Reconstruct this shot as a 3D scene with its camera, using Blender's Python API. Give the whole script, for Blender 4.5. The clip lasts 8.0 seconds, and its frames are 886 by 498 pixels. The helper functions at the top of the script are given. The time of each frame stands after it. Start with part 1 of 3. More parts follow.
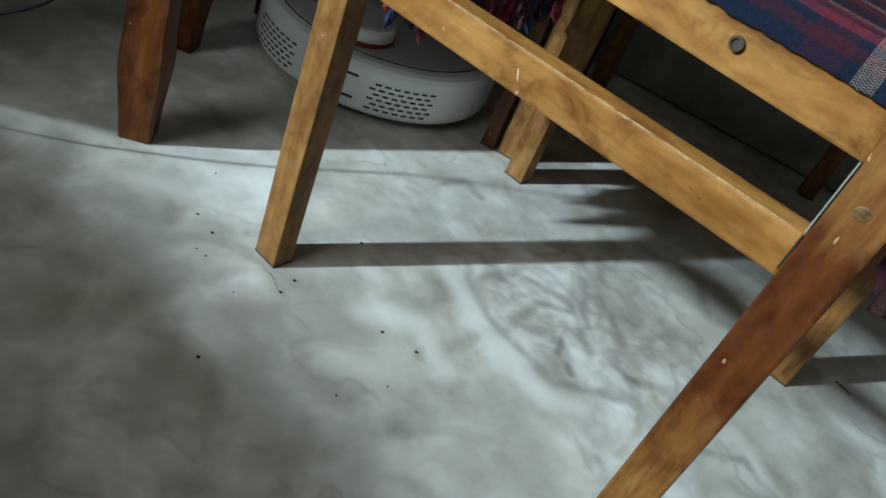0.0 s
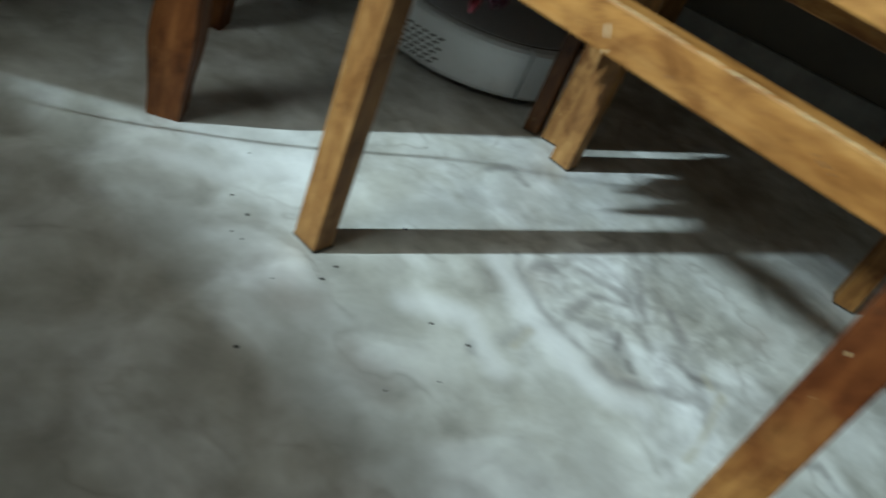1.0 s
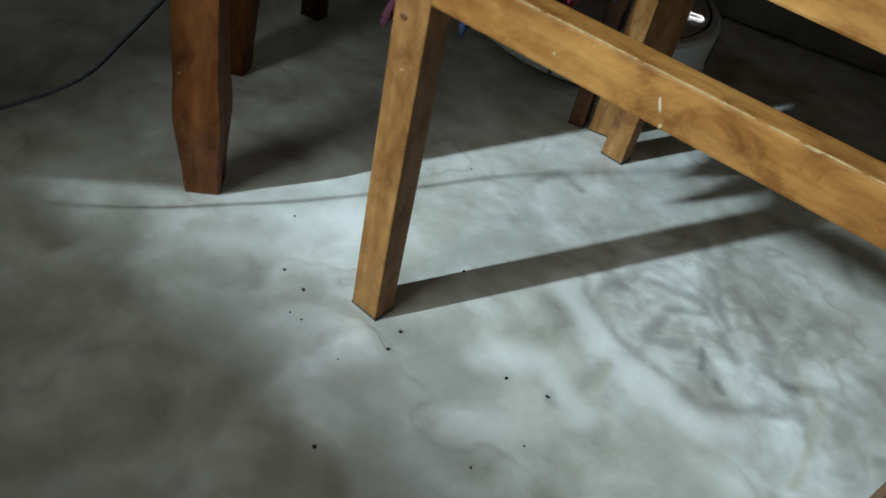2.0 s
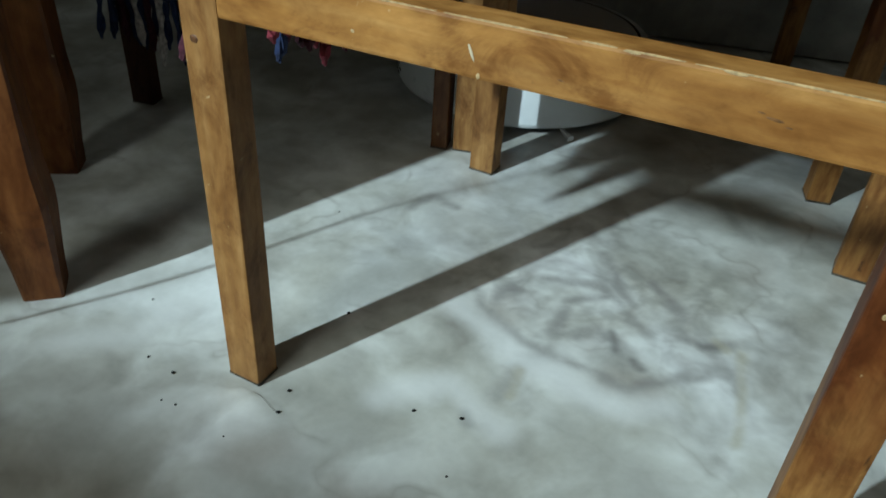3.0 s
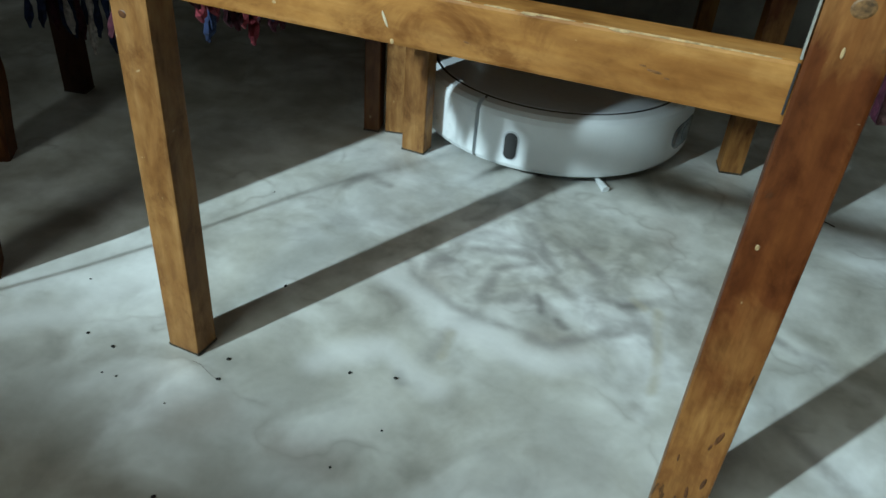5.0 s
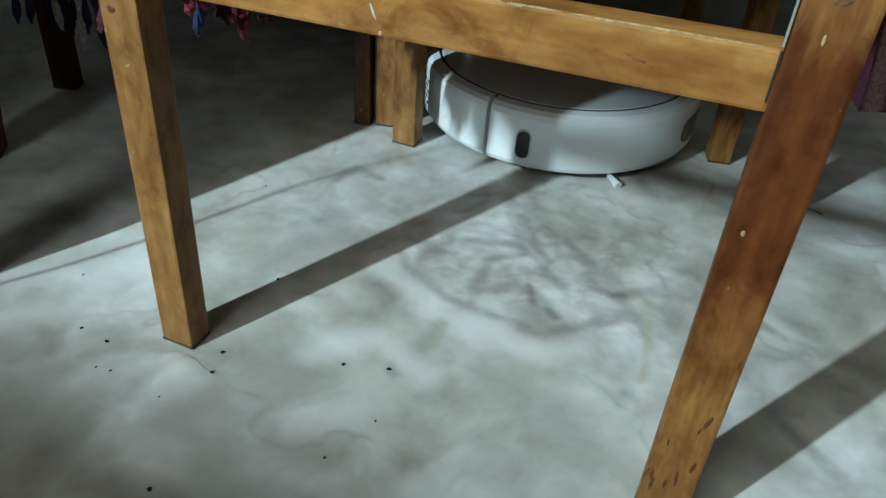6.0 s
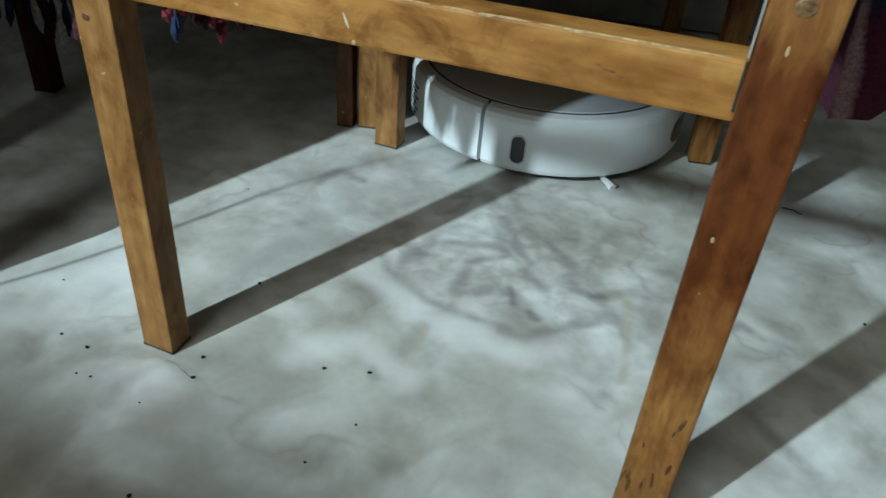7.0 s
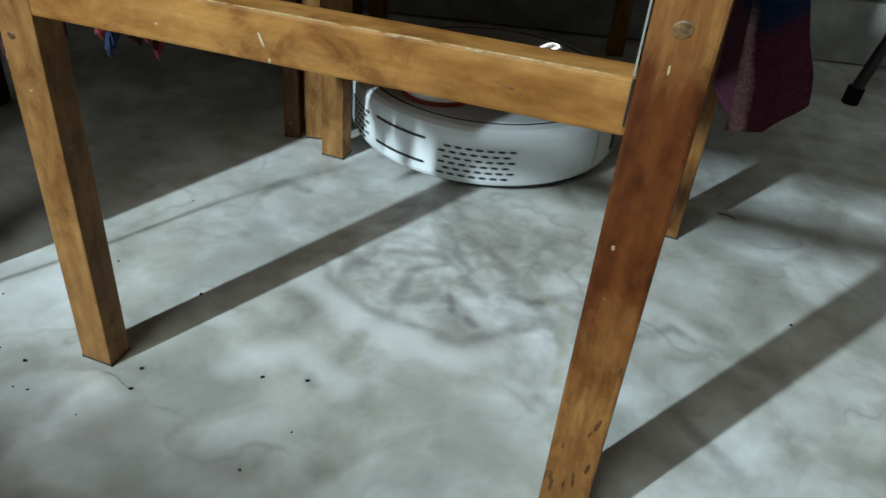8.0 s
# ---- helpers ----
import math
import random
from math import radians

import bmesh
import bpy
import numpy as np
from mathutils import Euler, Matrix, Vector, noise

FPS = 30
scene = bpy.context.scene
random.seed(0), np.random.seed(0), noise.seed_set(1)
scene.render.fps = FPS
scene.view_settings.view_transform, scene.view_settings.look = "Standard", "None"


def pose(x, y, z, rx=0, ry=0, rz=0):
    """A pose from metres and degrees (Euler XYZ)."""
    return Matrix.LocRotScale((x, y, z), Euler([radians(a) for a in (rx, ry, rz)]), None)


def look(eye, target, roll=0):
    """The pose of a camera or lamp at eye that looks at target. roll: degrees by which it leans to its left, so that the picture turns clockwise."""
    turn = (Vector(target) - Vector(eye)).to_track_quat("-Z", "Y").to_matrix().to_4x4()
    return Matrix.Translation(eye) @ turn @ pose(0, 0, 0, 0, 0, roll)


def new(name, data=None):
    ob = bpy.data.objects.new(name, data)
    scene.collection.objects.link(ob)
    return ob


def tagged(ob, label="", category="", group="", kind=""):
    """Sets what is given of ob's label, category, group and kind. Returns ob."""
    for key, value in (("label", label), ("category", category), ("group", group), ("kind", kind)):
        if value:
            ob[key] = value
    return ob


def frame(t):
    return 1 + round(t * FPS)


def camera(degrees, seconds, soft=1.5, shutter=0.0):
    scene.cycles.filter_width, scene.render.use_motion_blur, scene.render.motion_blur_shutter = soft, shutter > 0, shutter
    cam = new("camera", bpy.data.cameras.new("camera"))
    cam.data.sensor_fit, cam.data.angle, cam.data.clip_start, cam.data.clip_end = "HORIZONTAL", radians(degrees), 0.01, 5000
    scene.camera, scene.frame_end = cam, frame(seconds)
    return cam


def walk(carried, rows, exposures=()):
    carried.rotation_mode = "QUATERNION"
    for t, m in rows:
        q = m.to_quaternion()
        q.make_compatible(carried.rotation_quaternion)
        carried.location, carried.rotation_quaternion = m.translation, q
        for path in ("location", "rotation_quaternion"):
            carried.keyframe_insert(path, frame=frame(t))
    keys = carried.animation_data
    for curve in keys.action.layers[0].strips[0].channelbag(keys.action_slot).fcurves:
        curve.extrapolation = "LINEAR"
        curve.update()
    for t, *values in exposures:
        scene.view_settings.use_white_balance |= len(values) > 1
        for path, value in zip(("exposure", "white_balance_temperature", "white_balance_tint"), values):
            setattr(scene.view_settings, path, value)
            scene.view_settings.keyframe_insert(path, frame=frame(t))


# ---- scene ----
cam = camera(59.1, 8.0, shutter=0.5)
PATH = [
    (0, (0.393, -0.424, 0.503), (-0.389, 1.005, -0.658), 24.1),
    (0.5, (0.392, -0.418, 0.505), (-0.414, 1.016, -0.632), 23.8),
    (0.7, (0.391, -0.411, 0.502), (-0.411, 1.020, -0.641), 23.7),
    (0.8, (0.386, -0.400, 0.487), (-0.420, 1.018, -0.668), 23.3),
    (1, (0.353, -0.414, 0.446), (-0.447, 1.002, -0.718), 24.2),
    (1.2, (0.302, -0.432, 0.438), (-0.503, 0.996, -0.709), 26.1),
    (2.3, (0.281, -0.333, 0.517), (-0.530, 0.899, -0.834), 7.9),
    (2.5, (0.293, -0.323, 0.481), (-0.506, 0.943, -0.846), 5.6),
    (2.8, (0.311, -0.319, 0.445), (-0.427, 1.075, -0.784), 4.3),
    (3, (0.313, -0.326, 0.446), (-0.415, 1.141, -0.702), 4.0),
    (3.5, (0.319, -0.347, 0.437), (-0.364, 1.165, -0.679), 4.3),
    (4, (0.328, -0.348, 0.443), (-0.313, 1.184, -0.671), 5.3),
    (4.5, (0.339, -0.348, 0.447), (-0.284, 1.189, -0.672), 5.7),
    (5, (0.343, -0.355, 0.445), (-0.261, 1.170, -0.699), 5.0),
    (6.5, (0.347, -0.359, 0.448), (-0.228, 1.167, -0.710), 4.8),
    (7, (0.353, -0.355, 0.453), (-0.204, 1.175, -0.708), 4.9),
    (7.5, (0.376, -0.357, 0.462), (-0.139, 1.194, -0.691), 5.5),
    (8, (0.386, -0.354, 0.466), (-0.112, 1.210, -0.677), 5.5),
]
walk(cam, [(t, look(eye, target, roll)) for t, eye, target, roll in PATH],
     [(0, 0.02, 6500, 11), (1.2, 0.04, 6450, 8), (2.3, -0.10, 6500, 11), (2.8, -0.08, 6450, 9), (3.5, -0.13, 6350, 5), (5.2, -0.08, 6350, 5), (6.6, -0.08, 6400, 7), (8, -0.09, 6500, 11)])

# ---------------- world, lamp ----------------
world = bpy.data.worlds.new("world")
scene.world = world
world.use_nodes = True
world.node_tree.nodes["Background"].inputs[0].default_value = (0.6, 0.75, 0.9, 1)
world.node_tree.nodes["Background"].inputs[1].default_value = 0.05
tube_lamp = bpy.data.lights.new("tube_light", "AREA")
tube_lamp.shape, tube_lamp.size, tube_lamp.size_y = "RECTANGLE", 0.05, 0.17
tube_lamp.energy, tube_lamp.color = 108, (0.74, 0.94, 1.0)
new("tube_light", tube_lamp).matrix_basis = look((-0.91, -2.10, 1.65), (0.26, 0.34, 0.0))
# Soft fill added to lift the shadows; no lamp is known there.
panel = bpy.data.lights.new("fill_light", "AREA")
panel.shape, panel.size, panel.size_y, panel.energy, panel.color = "RECTANGLE", 1.1, 1.2, 52, (0.92, 1.0, 0.91)
new("fill_light", panel).matrix_basis = look((-0.30, -2.5, 2.62), (0.1, 0.0, 0.0))
scene.view_settings.exposure = 0.0


# ---------------- materials ----------------
class Mat:
    """A small builder of node materials."""

    def __init__(self, name, rough=0.5, metal=0.0, colour=(0.5, 0.5, 0.5), coat=0.0):
        self.m = bpy.data.materials.new(name)
        self.m.use_nodes = True
        self.t = self.m.node_tree
        self.b = self.t.nodes["Principled BSDF"]
        self.b.inputs["Roughness"].default_value = rough
        self.b.inputs["Metallic"].default_value = metal
        self.b.inputs["Base Color"].default_value = (*colour, 1)
        self.b.inputs["Coat Weight"].default_value = coat
        self.b.inputs["Coat Roughness"].default_value = 0.25
        self.co = self.n("ShaderNodeTexCoord").outputs["Object"]

    def n(self, kind, **values):
        node = self.t.nodes.new(kind)
        for key, value in values.items():
            if key in node.inputs:
                node.inputs[key].default_value = value
        return node

    def link(self, a, b):
        self.t.links.new(a, b)

    def scaled(self, x, y, z, source=None):
        node = self.n("ShaderNodeMapping")
        node.inputs["Scale"].default_value = (x, y, z)
        self.link(source or self.co, node.inputs["Vector"])
        return node.outputs[0]

    def noise(self, scale, detail=5, rough=0.55, warp=0.0, at=None):
        node = self.n("ShaderNodeTexNoise", Scale=scale, Detail=detail, Roughness=rough, Distortion=warp)
        self.link(at or self.co, node.inputs["Vector"])
        return node.outputs["Fac"]

    def ramp(self, fac, stops):
        node = self.n("ShaderNodeValToRGB")
        e = node.color_ramp.elements
        while len(e) < len(stops):
            e.new(0.5)
        for el, (p, c) in zip(e, stops):
            el.position = p
            el.color = (*c, 1) if len(c) == 3 else c
        self.link(fac, node.inputs[0])
        return node.outputs[0]

    def mix(self, fac, a, b, mode="MIX"):
        node = self.n("ShaderNodeMix")
        node.data_type, node.blend_type = "RGBA", mode
        for socket, value in ((node.inputs[0], fac), (node.inputs[6], a), (node.inputs[7], b)):
            if isinstance(value, (float, int)):
                socket.default_value = value
            elif isinstance(value, tuple):
                socket.default_value = (*value, 1)
            else:
                self.link(value, socket)
        return node.outputs[2]

    def math(self, op, a, b=0.0, c=0.0):
        node = self.n("ShaderNodeMath")
        node.operation = op
        for socket, value in zip(node.inputs, (a, b, c)):
            if isinstance(value, (float, int)):
                socket.default_value = value
            else:
                self.link(value, socket)
        return node.outputs[0]

    def colour(self, socket):
        self.link(socket, self.b.inputs["Base Color"])
        return self

    def roughness(self, fac, low, high):
        node = self.n("ShaderNodeMapRange")
        node.inputs["To Min"].default_value, node.inputs["To Max"].default_value = low, high
        self.link(fac, node.inputs[0])
        self.link(node.outputs[0], self.b.inputs["Roughness"])
        return self

    def bump(self, fac, strength=0.2, distance=0.001):
        node = self.n("ShaderNodeBump", Strength=strength, Distance=distance)
        self.link(fac, node.inputs["Height"])
        self.link(node.outputs[0], self.b.inputs["Normal"])
        return self


def streak(k, at, a, b, wide):
    """A mask: 1 on the line from a to b, falling to 0 at wide metres from it."""
    def vec(op, first, second):
        node = k.n("ShaderNodeVectorMath")
        node.operation = op
        for socket, value in zip(node.inputs, (first, second)):
            if isinstance(value, tuple):
                socket.default_value = value
            else:
                k.link(value, socket)
        return node

    a, b = (*a, 0.0), (*b, 0.0)
    run = tuple(q - p for p, q in zip(a, b))
    off = vec("SUBTRACT", at, a).outputs[0]
    along = k.math("MULTIPLY", vec("DOT_PRODUCT", off, run).outputs["Value"], 1 / sum(c * c for c in run))
    along = k.math("MINIMUM", k.math("MAXIMUM", along, 0.0), 1.0)
    step = k.n("ShaderNodeVectorMath")
    step.operation = "SCALE"
    step.inputs[0].default_value = run
    k.link(along, step.inputs["Scale"])
    far = vec("SUBTRACT", off, step.outputs[0]).outputs[0]
    size = k.n("ShaderNodeVectorMath")
    size.operation = "LENGTH"
    k.link(far, size.inputs[0])
    out = k.n("ShaderNodeMapRange")
    out.interpolation_type, out.clamp = "SMOOTHSTEP", False
    out.inputs["From Min"].default_value, out.inputs["From Max"].default_value = wide, 0.0
    k.link(size.outputs["Value"], out.inputs[0])
    return out.outputs[0]


def streaks(k, at, wide, *paths):
    mask = None
    for path in paths:
        for a, b in zip(path, path[1:]):
            one = streak(k, at, a, b, wide)
            mask = one if mask is None else k.math("MAXIMUM", mask, one)
    return mask


def bent(k, scale, much, detail=4):
    """The place, shifted about by noise."""
    warp = k.n("ShaderNodeTexNoise", Scale=scale, Detail=detail, Roughness=0.6)
    k.link(k.co, warp.inputs["Vector"])
    less = k.n("ShaderNodeVectorMath")
    less.operation = "SUBTRACT"
    k.link(warp.outputs["Color"], less.inputs[0])
    less.inputs[1].default_value = (0.5, 0.5, 0.5)
    shift = k.n("ShaderNodeVectorMath")
    shift.operation = "MULTIPLY_ADD"
    k.link(less.outputs[0], shift.inputs[0])
    shift.inputs[1].default_value = (much, much, 0.0)
    k.link(k.co, shift.inputs[2])
    return shift.outputs[0]


def marble():
    k = Mat("polished_marble", 0.3)
    soft, fine = bent(k, 12, 0.028, 1), bent(k, 24, 0.014, 1)
    big = k.noise(3.4, 2, 0.5, 0.3)
    cloud = k.noise(11.0, 4, 0.52, 0.35, bent(k, 6, 0.07, 2))
    base = k.ramp(cloud, [(0.30, (0.44, 0.43, 0.40)), (0.42, (0.57, 0.57, 0.545)), (0.52, (0.69, 0.70, 0.69)), (0.62, (0.80, 0.815, 0.82))])
    base = k.mix(1.0, base, k.ramp(big, [(0.36, (0.84, 0.825, 0.775)), (0.56, (1.0, 1.0, 1.0))]), "MULTIPLY")
    # small milky clouds and grey hollows
    milk = k.ramp(k.noise(24.0, 3, 0.5, 0.2, soft), [(0.34, (0.80, 0.79, 0.785)), (0.45, (0.94, 0.94, 0.935)), (0.55, (1.04, 1.04, 1.04)), (0.65, (1.14, 1.15, 1.15))])
    base = k.mix(0.85, base, milk, "MULTIPLY")
    busy = streaks(k, soft, 0.15, [(0.10, 0.22), (0.19, 0.25), (0.28, 0.23)], [(0.16, 0.32), (0.27, 0.28)])
    hollow = k.ramp(k.noise(37.0, 2, 0.5, 0.2, soft), [(0.36, (0.66, 0.65, 0.645)), (0.48, (0.88, 0.875, 0.87)), (0.56, (1.06, 1.06, 1.06)), (0.66, (1.12, 1.13, 1.13))])
    base = k.mix(k.math("MULTIPLY", busy, 0.75), base, hollow, "MULTIPLY")
    # curling grey veins, close together in the middle of the slab
    for scale, wide, tint, much, less in ((7.0, 0.060, (0.70, 0.685, 0.67), 0.4, 0.5), (15.0, 0.085, (0.68, 0.665, 0.665), 0.8, 0.12)):
        vein = k.math("ABSOLUTE", k.math("SUBTRACT", k.noise(scale, 1, 0.4, 0.25, soft), 0.5))
        lines = k.ramp(vein, [(0.0, tint), (wide * 0.45, tuple(0.4 + 0.6 * c for c in tint)), (wide, (1, 1, 1))])
        here = k.ramp(k.noise(scale * 0.7, 2, 0.5), [(0.42, (0, 0, 0)), (0.58, (1, 1, 1))])
        base = k.mix(k.math("MULTIPLY", k.math("MULTIPLY_ADD", busy, much, less), here), base, lines, "MULTIPLY")
    crack = k.math("ABSOLUTE", k.math("SUBTRACT", k.noise(5.0, 4, 0.5, 0.2, fine), 0.5))
    broken = k.ramp(k.noise(11, 3, 0.55), [(0.46, (0, 0, 0)), (0.58, (1, 1, 1))])
    base = k.mix(k.math("MULTIPLY", broken, 0.7), base, k.ramp(crack, [(0.0, (0.66, 0.64, 0.62)), (0.006, (0.82, 0.81, 0.80)), (0.018, (1, 1, 1))]), "MULTIPLY")
    patchy = k.ramp(k.noise(34, 3, 0.55), [(0.34, (0.4, 0.4, 0.4)), (0.56, (1, 1, 1))])
    # broad dull grey clouds
    cloudy = streaks(k, soft, 0.050, [(0.236, 0.088), (0.280, 0.075), (0.300, 0.050)], [(0.080, 0.000), (0.080, 0.028)], [(0.096, -0.095), (0.142, -0.105), (0.217, -0.073)],
                     [(-0.010, 0.132), (0.0, 0.176), (0.020, 0.202)], [(-0.04, -0.108), (-0.085, -0.085)], [(0.047, -0.050), (0.086, -0.088)], [(-0.21, 0.02), (-0.17, 0.06)])
    base = k.mix(k.math("MULTIPLY", cloudy, 0.52), base, (0.40, 0.395, 0.365))
    rusty = streaks(k, soft, 0.028, [(0.032, -0.062), (0.050, -0.040)], [(0.15, -0.05), (0.11, -0.045)], [(0.235, 0.155), (0.262, 0.158)], [(0.115, 0.205), (0.130, 0.185)], [(0.305, 0.405), (0.309, 0.365)])
    base = k.mix(k.math("MULTIPLY", rusty, 0.42), base, (0.36, 0.315, 0.275))
    # single veins
    dark = streaks(k, fine, 0.0115, [(0.089, 0.205), (0.106, 0.185), (0.129, 0.173), (0.154, 0.160), (0.193, 0.158), (0.223, 0.154), (0.249, 0.152), (0.270, 0.174), (0.301, 0.206)],
                   [(0.111, 0.197), (0.110, 0.217), (0.121, 0.224)], [(0.135, 0.254), (0.182, 0.270), (0.213, 0.257), (0.229, 0.237), (0.243, 0.233)], [(0.172, 0.328), (0.184, 0.305), (0.203, 0.277), (0.220, 0.260)],
                   [(0.228, 0.303), (0.248, 0.287), (0.267, 0.268)], [(0.268, 0.241), (0.289, 0.238), (0.311, 0.252)], [(0.172, 0.186), (0.170, 0.236), (0.198, 0.262)], [(0.190, 0.195), (0.202, 0.210), (0.214, 0.204)],
                   [(-0.034, 0.292), (-0.030, 0.326), (0.008, 0.322)], [(0.165, 0.128), (0.160, 0.088)], [(0.385, 0.225), (0.425, 0.26), (0.47, 0.245)], [(0.44, 0.15), (0.49, 0.11)])
    base = k.mix(k.math("MULTIPLY", k.math("MULTIPLY", dark, patchy), 0.68), base, (0.265, 0.25, 0.245))
    spots = streaks(k, fine, 0.0085, [(0.218, 0.213), (0.227, 0.194)], [(0.245, 0.189), (0.253, 0.182)], [(0.155, 0.052), (0.150, 0.060)], [(0.288, 0.236), (0.300, 0.243)])
    base = k.mix(k.math("MULTIPLY", spots, 0.6), base, (0.15, 0.14, 0.135))
    # the milky band under the curls
    white = streaks(k, soft, 0.026, [(0.078, 0.176), (0.133, 0.157), (0.180, 0.137), (0.222, 0.128), (0.256, 0.130), (0.280, 0.147)], [(-0.167, -0.042), (-0.126, -0.006), (-0.108, 0.078)], [(0.084, 0.043), (0.124, 0.080), (0.177, 0.060)])
    base = k.mix(k.math("MULTIPLY", white, 0.62), base, (0.83, 0.84, 0.84))
    tan = streaks(k, fine, 0.009, [(0.323, 0.246), (0.332, 0.200), (0.341, 0.140)], [(0.166, 0.126), (0.169, 0.098)], [(0.300, 0.250), (0.310, 0.244)])
    base = k.mix(k.math("MULTIPLY", k.math("MULTIPLY", tan, patchy), 0.55), base, (0.47, 0.43, 0.32))
    base = k.mix(0.05, base, k.ramp(k.noise(160, 3, 0.6), [(0.3, (0.2, 0.2, 0.18)), (0.7, (0.8, 0.8, 0.8))]))
    k.colour(base).roughness(k.noise(9, 4), 0.30, 0.5).bump(k.noise(60, 4), 0.04, 0.001)
    return k.m


def wood(name, dark, mid, pale, along="z", wear=0.5, rough=0.44, worn=False):
    """Varnished timber with its grain along one axis."""
    k = Mat(name, rough)
    k.b.inputs["Specular IOR Level"].default_value = 0.22
    s = {"x": (6, 40, 40), "y": (40, 6, 40), "z": (40, 40, 6)}[along]
    info = k.n("ShaderNodeObjectInfo")
    add = k.n("ShaderNodeVectorMath")
    add.operation = "MULTIPLY_ADD"
    k.link(info.outputs["Random"], add.inputs[0])
    add.inputs[1].default_value = (3.1, 2.3, 4.7)
    k.link(k.co, add.inputs[2])
    at = add.outputs[0]
    grain = k.noise(2.4, 5, 0.6, 0.0, k.scaled(*(tuple(0.5 * v if v == 6 else v for v in s)), source=at))
    fine = k.noise(5.0, 4, 0.6, 0.0, k.scaled(*s, source=at))
    blotch = k.noise(19, 4, 0.6, 0.3, k.scaled(*(tuple(0.4 if v == 6 else 1.0 for v in s)), source=at))
    base = k.ramp(grain, [(0.12, dark), (0.5, mid), (0.85, pale)])
    base = k.mix(0.18, base, k.ramp(fine, [(0.30, dark), (0.70, pale)]))
    base = k.mix(0.9, base, k.ramp(blotch, [(0.30, (0.50, 0.40, 0.32)), (0.43, (0.84, 0.79, 0.74)), (0.54, (1.0, 0.99, 0.97)), (0.66, (1.20, 1.24, 1.28))]), "MULTIPLY")
    dirt = k.ramp(k.noise(34, 6, 0.68, 0.6, k.scaled(*(tuple(0.55 if v == 6 else 1.0 for v in s)), source=at)), [(0.34, (0.46, 0.35, 0.27)), (0.47, (0.92, 0.89, 0.86)), (0.60, (1.12, 1.12, 1.10))])
    base = k.mix(0.85, base, dirt, "MULTIPLY")
    mottle = k.ramp(k.noise(75, 4, 0.6, 0.3, k.scaled(*(tuple(0.5 if v == 6 else 1.0 for v in s)), source=at)), [(0.36, (0.80, 0.74, 0.68)), (0.50, (1.0, 1.0, 1.0)), (0.64, (1.16, 1.18, 1.20))])
    base = k.mix(0.8, base, mottle, "MULTIPLY")
    if worn:
        sep = k.n("ShaderNodeSeparateXYZ")
        k.link(k.co, sep.inputs[0])
        height = k.ramp(sep.outputs["Z"], [(0.0, (0.9, 0.9, 0.9)), (0.165, (0.8, 0.8, 0.8)), (0.222, (0, 0, 0)), (0.318, (0, 0, 0)), (0.35, (0.75, 0.75, 0.75)), (0.39, (0.75, 0.75, 0.75)), (0.43, (0, 0, 0))])
        rub = k.ramp(k.math("ADD", k.math("MULTIPLY", height, 0.42), k.noise(26, 5, 0.65, 0.5, k.scaled(1, 1, 0.45, source=at))), [(0.60, (0, 0, 0)), (0.86, (1, 1, 1))])
        base = k.mix(k.math("MULTIPLY", rub, 0.82), base, k.ramp(fine, [(0.30, (0.20, 0.080, 0.020)), (0.70, (0.37, 0.180, 0.054))]))
        gouge = k.ramp(k.math("ADD", k.math("MULTIPLY", height, 0.12), k.noise(60, 4, 0.7, 0.6, k.scaled(1, 1, 0.4, source=at))), [(0.75, (0, 0, 0)), (0.80, (1, 1, 1))])
        base = k.mix(k.math("MULTIPLY", gouge, 0.8), base, (0.05, 0.022, 0.010))
    nicks = k.ramp(k.noise(85, 3, 0.7, 0.5, at), [(0.71, (0, 0, 0)), (0.76, (1, 1, 1))])
    base = k.mix(k.math("MULTIPLY", nicks, wear), base, (0.55, 0.40, 0.22))
    pits = k.ramp(k.noise(48, 4, 0.65, 0.8, at), [(0.70, (0, 0, 0)), (0.75, (1, 1, 1))])
    base = k.mix(k.math("MULTIPLY", pits, 0.7 * wear), base, (0.06, 0.03, 0.015))
    k.colour(base).roughness(blotch, rough - 0.08, rough + 0.18).bump(fine, 0.12, 0.0008)
    return k.m


ORANGE = ((0.22, 0.086, 0.020), (0.36, 0.168, 0.045), (0.50, 0.275, 0.095))
REDDISH = ((0.062, 0.017, 0.005), (0.115, 0.033, 0.009), (0.185, 0.063, 0.016))
DARK = ((0.035, 0.013, 0.008), (0.06, 0.022, 0.013), (0.09, 0.035, 0.02))
M_MARBLE = marble()
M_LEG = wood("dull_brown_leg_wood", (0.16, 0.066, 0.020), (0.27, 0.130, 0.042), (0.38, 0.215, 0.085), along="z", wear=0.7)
M_RAIL = wood("varnished_rail_wood", *ORANGE, along="x")
M_RAIL_Y = wood("varnished_cross_wood", *ORANGE, along="y")
M_RED = wood("reddish_worn_wood", (0.075, 0.024, 0.008), (0.14, 0.048, 0.014), (0.22, 0.090, 0.028), along="z", wear=1.0)
M_BACK = wood("worn_rear_leg_wood", *REDDISH, along="z", wear=0.8, worn=True)
M_BROWN = wood("dark_brown_leg_wood", (0.08, 0.032, 0.013), (0.14, 0.060, 0.024), (0.21, 0.10, 0.042), along="z", wear=0.5)
M_DARK = wood("dark_wood", *DARK, along="z", wear=0.1, rough=0.5)
M_DARK_X = wood("dark_panel_wood", *DARK, along="x", wear=0.1, rough=0.5)


